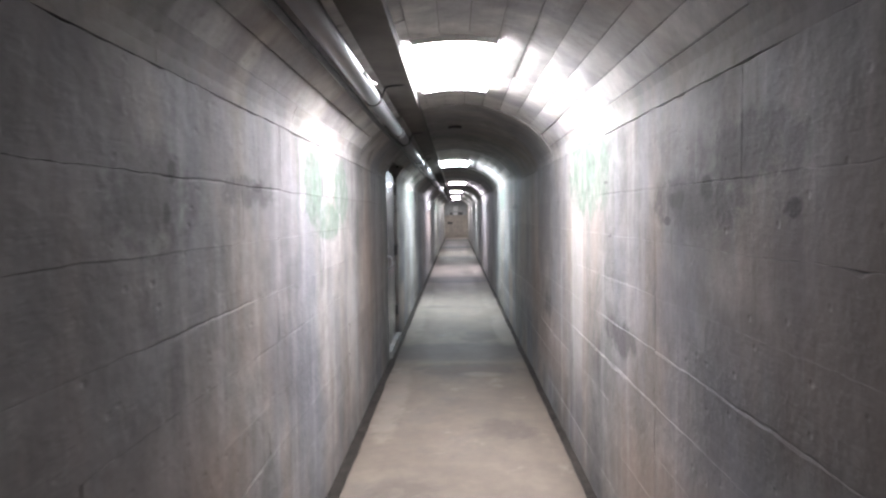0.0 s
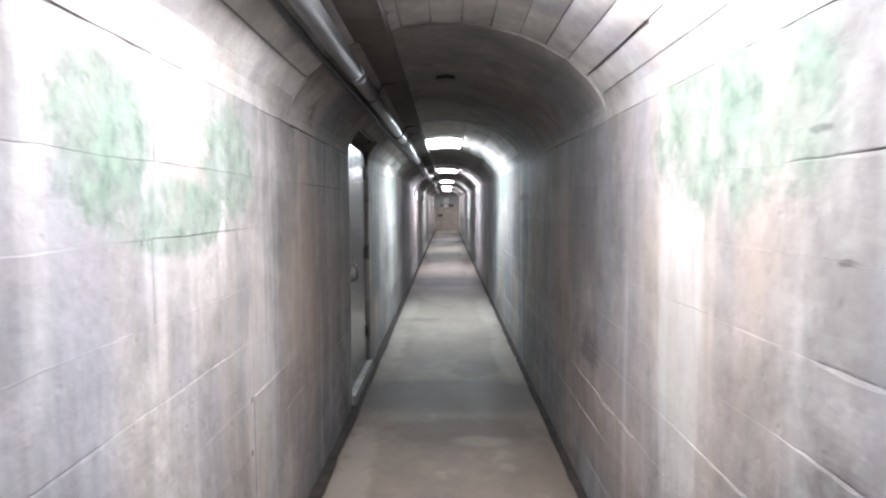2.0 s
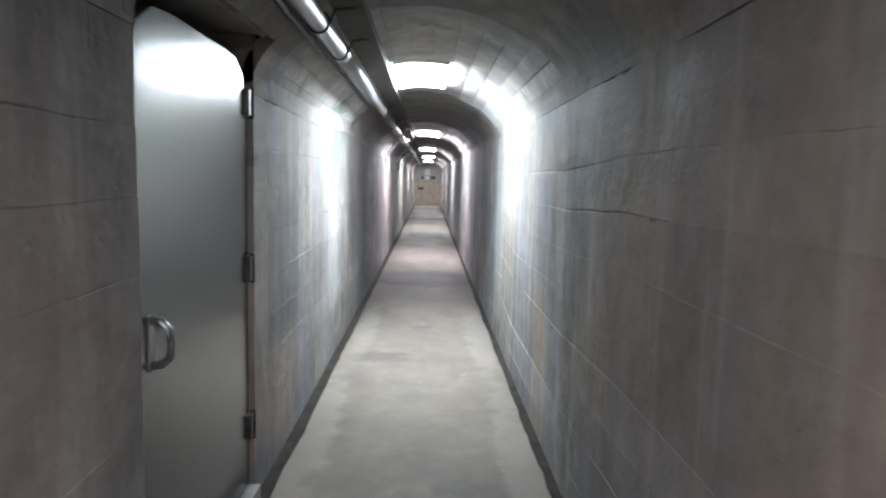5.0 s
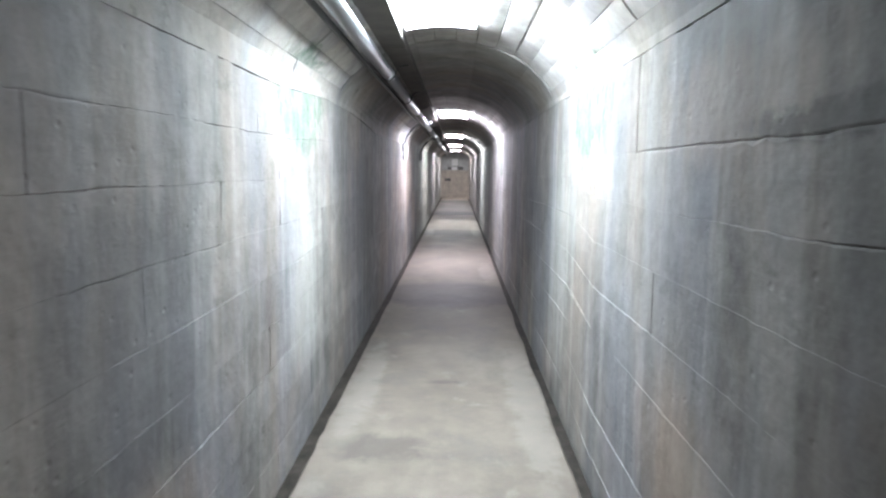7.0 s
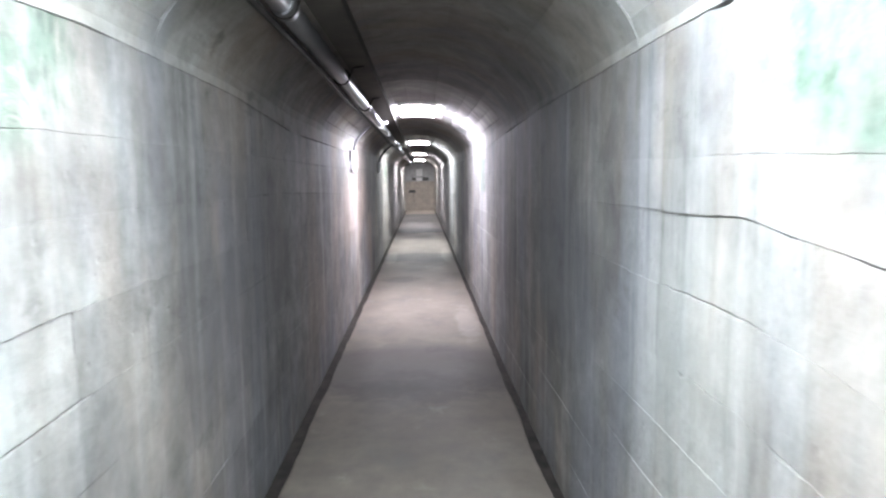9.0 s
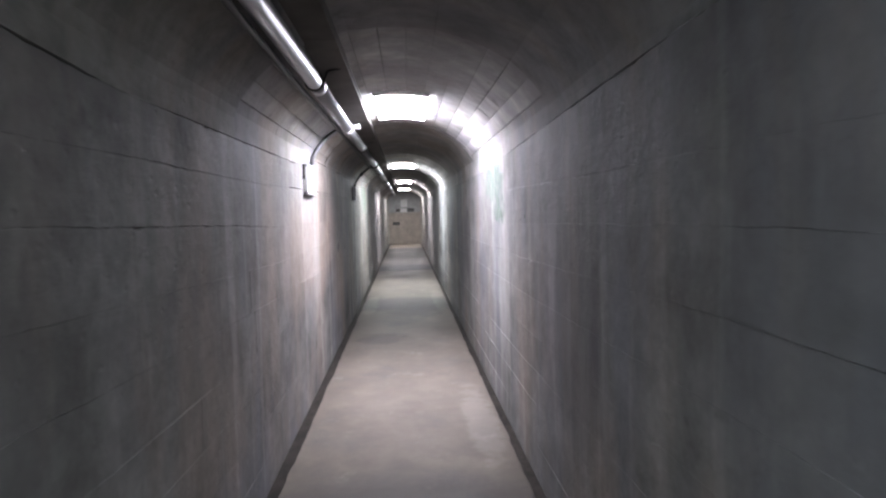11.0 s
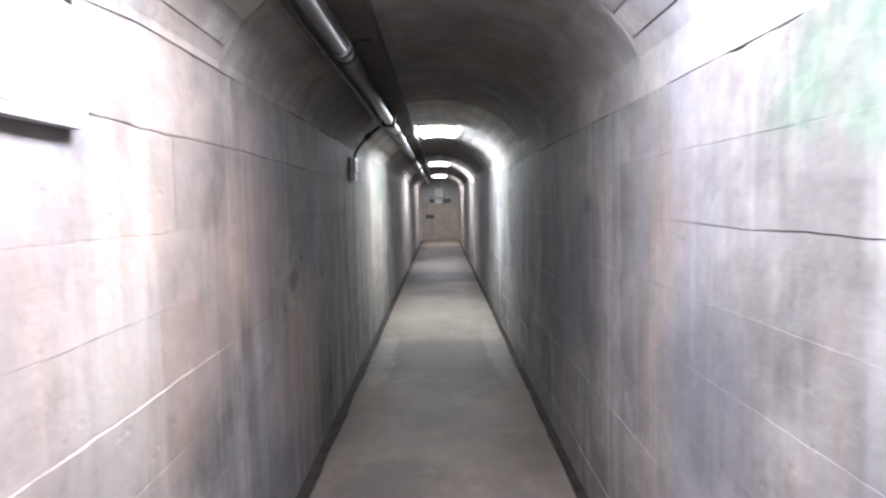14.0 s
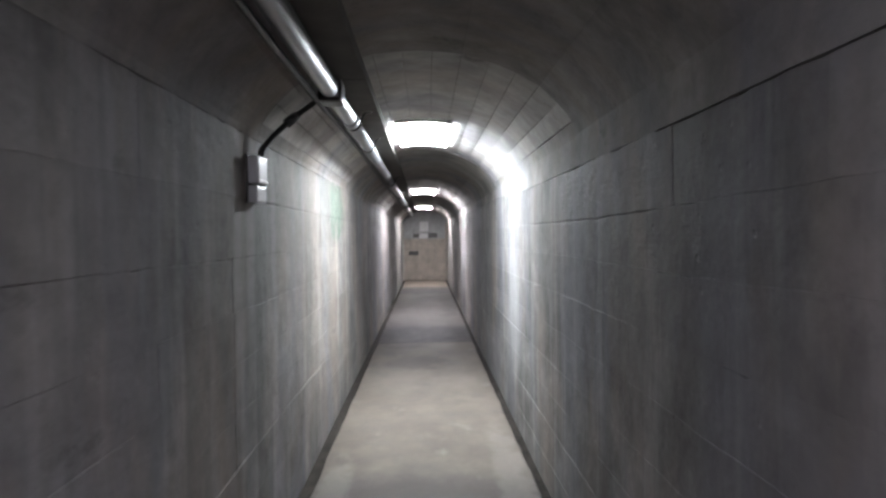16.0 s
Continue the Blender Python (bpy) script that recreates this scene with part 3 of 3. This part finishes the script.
# core behind the boards
last = None
for y in (START - 0.2, DOOR[0] - 0.02, DOOR[1] + 0.02, END + 0.4):
    row = []
    for i in range(33):
        p = vault_point(-0.06 + (math.pi + 0.12) * i / 32, 0.035)
        row.append(bm.verts.new((p.x, y, p.z)))
    if last:
        for i in range(32):
            if DOOR[0] - 0.05 < y < DOOR[1] + 0.05 and y > DOOR[0] and i > 25:
                continue
            bm.faces.new((last[i], row[i], row[i + 1], last[i + 1]))
    last = row
slab(bm, -1.1, 1.1, START - 0.2, END + 0.4, 2.42, 2.6)
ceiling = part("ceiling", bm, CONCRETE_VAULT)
ceiling.data.materials.append(CONCRETE_LIT_BOARDS)
tagged(ceiling, "low concrete barrel vault with board-form joints", "ceiling", kind="structure")

# ---- doorway niche and steel door in the west wall ----
niche = bmesh.new()
slab(niche, -HALF - 0.26, -0.60, DOOR[0] - 0.02, DOOR[1] + 0.02, 2.045, 2.25)
slab(niche, -HALF - 0.26, -HALF + 0.003, DOOR[0] - 0.06, DOOR[0], SPRING, 2.045)
slab(niche, -HALF - 0.26, -HALF + 0.003, DOOR[1], DOOR[1] + 0.06, SPRING, 2.045)
slab(niche, -HALF - 0.26, -HALF - 0.06, DOOR[0] - 0.02, DOOR[0], -0.03, SPRING)
slab(niche, -HALF - 0.26, -HALF - 0.06, DOOR[1], DOOR[1] + 0.02, -0.03, SPRING)
tagged(part("trim", niche, CONCRETE_VAULT), "dark concrete lintel and reveals of the doorway niche", "door surround", kind="structure")
door = empty("door_1", (-0.722, DOOR[1] - 0.015, GROUND + 0.025), "closed grey steel door with an arched top in the wall niche", "door", kind="structure")


def leaf_mesh():
    bm = bmesh.new()
    w, h, th = DOOR[1] - DOOR[0] - 0.03, 1.845, 0.045
    out = [(0, 0), (0, h - 0.17), (-0.05, h - 0.07), (-0.16, h - 0.01), (-0.30, h), (-w + 0.30, h), (-w + 0.16, h - 0.01), (-w + 0.05, h - 0.07), (-w, h - 0.17), (-w, 0)]
    front = [bm.verts.new((0, y, z)) for y, z in out]
    back = [bm.verts.new((-th, y, z)) for y, z in out]
    bm.faces.new(front)
    bm.faces.new(back[::-1])
    for i in range(len(out)):
        j = (i + 1) % len(out)
        bm.faces.new((front[j], front[i], back[i], back[j]))
    bmesh.ops.recalc_face_normals(bm, faces=bm.faces)
    bmesh.ops.bevel(bm, geom=[e for e in bm.edges], offset=0.003, segments=2, affect="EDGES")
    return bm


leaf = part("door_leaf", leaf_mesh(), STEEL_DOOR, door, "brushed grey steel leaf")
for z in (0.275, 0.975, 1.675):
    hb = block(-0.004, 0.020, -0.045, 0.012, z - 0.055, z + 0.055, 0.004)
    tube(hb, [(0.016, 0.010, z - 0.065), (0.016, 0.010, z + 0.065)], 0.011)
    part("hinge", hb, IRON, door, "black iron hinge")
hw = DOOR[1] - DOOR[0] - 0.04
part("lock_plate", block(-0.002, 0.006, -hw + 0.06, -hw + 0.10, 0.820, 0.980, 0.003), ZINC, door, "steel lock plate")
grip = tube(bmesh.new(), [(x, -hw + 0.08, z + 0.03) for x, z in ((0.0, 0.935), (0.035, 0.930), (0.055, 0.910), (0.060, 0.870), (0.055, 0.830), (0.035, 0.810), (0.0, 0.805))], 0.012)
part("handle", grip, ZINC, door, "bright bow handle")
tagged(part("door_sill", block(-0.79, -0.675, DOOR[0] + 0.002, DOOR[1] - 0.002, 0.0, GROUND + 0.020, 0.006), CONCRETE_WALL), "pale worn concrete sill of the steel door", "sill", kind="structure")

# ---- ends of the tunnel ----
tagged(part("wall_south", block(-1.1, 1.1, START - 0.4, START, -0.25, 2.6), CONCRETE_CORE), "plain concrete wall closing the tunnel", "wall", kind="structure")
tagged(part("wall_north", block(-1.1, 1.1, END + 0.14, END + 0.4, -0.25, 2.6), CONCRETE_CORE), "concrete wall behind the end door", "wall", kind="structure")

end_door = empty("door_2", (0, END, 0), "tan boarded bulkhead door with a grey arched top", "door", kind="structure")
for k in range(7):
    x0 = -0.698 + k * 0.1995
    part("board", block(x0 + 0.002, x0 + 0.1975, 0.0 + rng.uniform(0, 0.004), 0.05, GROUND, 1.36, 0.003), TAN, end_door)
top = bmesh.new()
pts = [(-0.70, 1.364)] + [(v.x, v.z) for v in (vault_point(math.pi - 0.33 - (math.pi - 0.66) * i / 20) for i in range(21))] + [(0.70, 1.364)]
fr = [top.verts.new((x * 0.995, 0.004, z)) for x, z in pts]
bk = [top.verts.new((x * 0.995, 0.05, z)) for x, z in pts]
top.faces.new(fr)
top.faces.new(bk[::-1])
for i in range(len(pts)):
    j = (i + 1) % len(pts)
    top.faces.new((fr[i], fr[j], bk[j], bk[i]))
bmesh.ops.recalc_face_normals(top, faces=top.faces)
part("top_panel", top, GREYWOOD, end_door, "grey painted arched panel")
part("lock_case", block(-0.50, -0.20, -0.035, 0.002, 0.85, 0.98, 0.006), BLACK, end_door, "black lock case")


def sign(name, x0, x1, z0, z1, mat, label):
    ob = part(name, block(x0, x1, END - 0.016, END + 0.001, z0, z1, 0.002), mat)
    return tagged(ob, label, "sign")


for x0, x1 in ((-0.699, -0.645), (0.645, 0.699)):
    part("jamb", block(x0, x1, -0.10, -0.003, GROUND, 1.84, 0.006), CONCRETE_VAULT, end_door, "concrete jamb")
sign("sign", 0.12, 0.40, 1.39, 1.54, BLACK, "small black sign plate on the end door")
sign("sign", -0.16, 0.10, 1.38, 1.52, GREYBOX, "small pale notice plate on the end door")
sign("sign", -0.36, -0.18, 1.40, 1.52, IRON, "small dark grey plate on the end door")
sign("notice", -0.15, 0.12, 1.60, 1.90, GREYBOX, "pale paper notice on the end door's grey top")

# ---- ceiling lamps ----
def curved_pad(mid, x0, x1, y0, y1, high, low, steps=8):
    """A pad that follows the vault, from high to low metres inside its surface."""
    bm = bmesh.new()
    rows = []
    xs = [x0 + (x1 - x0) * i / steps for i in range(steps + 1)]
    for y in (y0, y1):
        loop = [(x, vault_z(x + mid) - high - 2.20) for x in xs] + [(x, vault_z(x + mid) - low - 2.20) for x in xs[::-1]]
        rows.append([bm.verts.new((x, y, z)) for x, z in loop])
    n = len(rows[0])
    for k in range(n):
        bm.faces.new((rows[0][k], rows[0][(k + 1) % n], rows[1][(k + 1) % n], rows[1][k]))
    bm.faces.new(rows[0][::-1])
    bm.faces.new(rows[1])
    bmesh.ops.recalc_face_normals(bm, faces=bm.faces)
    return bm


def ceiling_lamp(mid, y, tint):
    lamp = empty("ceiling_lamp", (mid, y, 2.20), "lit white twin-panel fluorescent lamp set flush in the vault", "lamp", "lamps along the vault")
    part("tray", curved_pad(mid, -0.198, 0.198, -0.583, 0.583, -0.010, 0.006), TRAY, lamp, "white enamelled tray")
    for x in (-0.198, 0.192):
        part("side_rim", curved_pad(mid, x, x + 0.006, -0.583, 0.583, 0.0065, 0.010, 1), TRAY, lamp)
    for y0 in (-0.583, 0.577):
        part("end_cap", curved_pad(mid, -0.193, 0.193, y0, y0 + 0.006, 0.0065, LAMP_PROUD + 0.003), TRAY, lamp)
    glow = glowing("lit_diffuser", tint, LAMP_GLOW)
    for x0, x1 in ((-0.184, -0.004), (0.004, 0.184)):
        part("diffuser", curved_pad(mid, x0, x1, -0.570, 0.570, 0.0070, LAMP_PROUD), glow, lamp, "glowing white diffuser")
    # added side strips, stronger than the diffusers, only to brighten the vault alongside
    side_glow = glowing("added_side_fill", tint, LAMP_GLOW * 1.5)
    for x0 in (-0.190, 0.185):
        part("side_fill", curved_pad(mid, x0, x0 + 0.005, -0.570, 0.570, 0.0070, LAMP_PROUD, 1), side_glow, lamp, "added glowing strip that brightens the vault beside the lamp")


for mid, y, tint in zip((0.0, -0.022, 0.032, 0.02, 0.02, 0.02), LAMP_Y, TINTS):
    ceiling_lamp(mid, y, tint)

# ---- services under the vault: duct, pipe, cable ----
duct = empty("cable_duct", (-0.318, 0, 2.178), "dull brown-grey rectangular cable duct along the vault", "duct")
joints = [START, -1.2, 2.1, 5.6, 9.0, 12.2, 15.6, 19.1, 22.5, 26.0, 29.4, 32.8, 36.2, END - 0.3]
for y0, y1 in zip(joints, joints[1:]):
    part("duct_length", block(-0.080, 0.080, y0 + 0.002, y1 - 0.002, 0.0, 0.052, 0.003), DUCT, duct)
pipe = empty("conduit_pipe", (-0.425, 0, 2.115), "shiny galvanised steel conduit pipe hung along the vault", "pipe")


def run_x(y):
    """The pipe runs slightly askew along the vault."""
    return -0.036 + 0.0031 * min(y, 24.0)


for y0, y1 in zip(joints, joints[1:]):
    y0, y1 = y0 + 0.7, y1 + 0.7
    if y1 > END:
        y1 = END - 0.2
    part("pipe_length", tube(bmesh.new(), [(run_x(y0), y0, 0), (run_x((y0 + y1) / 2), (y0 + y1) / 2, -0.004), (run_x(y1), y1, 0)], 0.041, 20), ZINC, pipe)
    part("coupling", tube(bmesh.new(), [(run_x(y0), y0 - 0.06, 0), (run_x(y0), y0 + 0.06, 0)], 0.047, 20), ZINC, pipe, "steel coupling sleeve")
for y in (1.1, 4.75, 6.9, 9.0, 9.65, 12.9, 14.6, 16.2, 19.9, 23.3, 24.3, 27.6, 30.3, 33.6, 37.0):
    hoop = tube(bmesh.new(), [(run_x(y) + 0.046 * math.cos(a), y, 0.046 * math.sin(a)) for a in (math.radians(-200 + 20 * i) for i in range(14))], 0.006, 8)
    tube(hoop, [(run_x(y) + 0.035, y, -0.030), (run_x(y) + 0.07, y, 0.052), (0.15, y, 0.064)], 0.006, 8)
    part("strap", hoop, IRON, pipe, "thin dark iron strap")
cable = tube(bmesh.new(), [(-0.487 + run_x(y) + 0.004 * math.sin(y * 1.9), y, 2.078 + 0.005 * math.sin(y * 1.1)) for y in [START + 0.4 * i for i in range(110)] if y < END], 0.014, 8)
tagged(part("power_cable", cable, BLACK), "thin black cable strapped beside the conduit pipe", "cable")


def arc_run(y0, y1, r, x_from, x_to, drop_to):
    """A tube that follows the vault from x_from at y0 to x_to at y1, then drops down the wall."""
    pts = []
    for i in range(11):
        x = x_from + (x_to - x_from) * i / 10
        pts.append((x, y0 + (y1 - y0) * i / 10, vault_z(x, -r - 0.012)))
    pts.append((x_to - 0.006, y1, drop_to))
    return tube(bmesh.new(), pts, r, 10)


# white emergency light box and its bent conduit
ebox = empty("emergency_light", (-0.70, 17.85, 1.575), "white plastic emergency light box fixed to the stained wall", "lamp")
part("housing", block(0.0, 0.034, -0.225, 0.225, 0.0, 0.022, 0.003), GREYBOX, ebox, "grey lower rim")
part("cover", block(0.0, 0.036, -0.222, 0.222, 0.024, 0.200, 0.008), WHITE, ebox, "white cover")
part("end_plate", block(0.0, 0.016, -0.232, -0.224, 0.11, 0.218, 0.002), BLACK, ebox, "black end plate")
part("top_strip", block(0.002, 0.034, -0.215, 0.215, 0.2005, 0.222, 0.003), GREYBOX, ebox, "blue-grey top strip")
part("gland", block(0.0, 0.024, 0.165, 0.205, 0.2225, 0.245, 0.003), GREYBOX, ebox, "grey cable gland")
tagged(part("bent_conduit", arc_run(18.14, 18.04, 0.018, -0.42, -0.680, 1.815), ZINC), "thin bent steel conduit dropping to the emergency light", "conduit")
tee = empty("conduit_tee", (-0.425 + run_x(18.14), 18.14, 2.115), "pale tee fitting on the conduit pipe", "fitting")
tb = tube(bmesh.new(), [(0, -0.07, 0), (0, 0.07, 0)], 0.050, 20)
part("sleeve", tb, GREYBOX, tee)
part("branch", tube(bmesh.new(), [(-0.02, 0, 0.0), (-0.075, 0, 0.02)], 0.026, 14), GREYBOX, tee)
part("boss", tube(bmesh.new(), [(0.03, 0, 0.0), (0.10, 0, 0.012)], 0.020, 14), GREYBOX, tee)

# grey switch box, black cable and the dark pull box on the pipe
sbox = empty("switch_box", (-0.70, 22.20, 1.60), "light grey switch box on the concrete wall", "switch")
part("back_plate", block(0.0, 0.010, -0.080, 0.080, -0.005, 0.195, 0.002), IRON, sbox, "dark back plate")
part("cover", block(0.009, 0.055, -0.075, 0.075, 0.075, 0.19, 0.010), GREYBOX, sbox, "grey cover")
part("lower_cover", block(0.009, 0.050, -0.075, 0.075, 0.0, 0.068, 0.008), GREYBOX, sbox)
part("label_strip", block(0.054, 0.058, -0.07, 0.07, 0.082, 0.094, 0.001), WHITE, sbox, "white strip")
drop = tube(bmesh.new(), [(-0.40, 22.44, 2.10), (-0.46, 22.46, 2.075), (-0.53, 22.46, 2.025), (-0.59, 22.42, 1.965), (-0.635, 22.34, 1.895), (-0.662, 22.26, 1.83), (-0.668, 22.24, 1.79)], 0.013, 10)
tube(drop, [(-0.552, 22.452, 2.006), (-0.572, 22.437, 1.985), (-0.590, 22.42, 1.965)], 0.022, 10)
tagged(part("black_conduit", drop, BLACK), "black flexible conduit bent from pipe to switch box", "conduit")
pbox = empty("pull_box", (-0.425 + run_x(22.45), 22.45, 2.115), "dark iron pull box on the conduit pipe", "box")
part("body", block(-0.055, 0.055, -0.075, 0.075, -0.060, 0.045, 0.022), IRON, pbox)
part("lid", block(-0.012, 0.040, -0.079, -0.074, -0.040, 0.030, 0.002), ZINC, pbox, "bright steel lid")

# round plate in the vault, white tie on the pipe
plate = tube(bmesh.new(), [(-0.005, 7.12, vault_z(0, -0.030)), (-0.005, 7.12, vault_z(0, -0.002))], 0.062, 24)
tagged(part("ceiling_plate", plate, IRON), "dark round cover plate in the vault", "plate")
tie = tube(bmesh.new(), [(-0.400, 4.05, 2.10), (-0.380, 4.12, 2.075), (-0.368, 4.20, 2.08)], 0.007, 8)
tagged(part("cable_tie", tie, WHITE), "white plastic tie hanging on the conduit pipe", "tie")
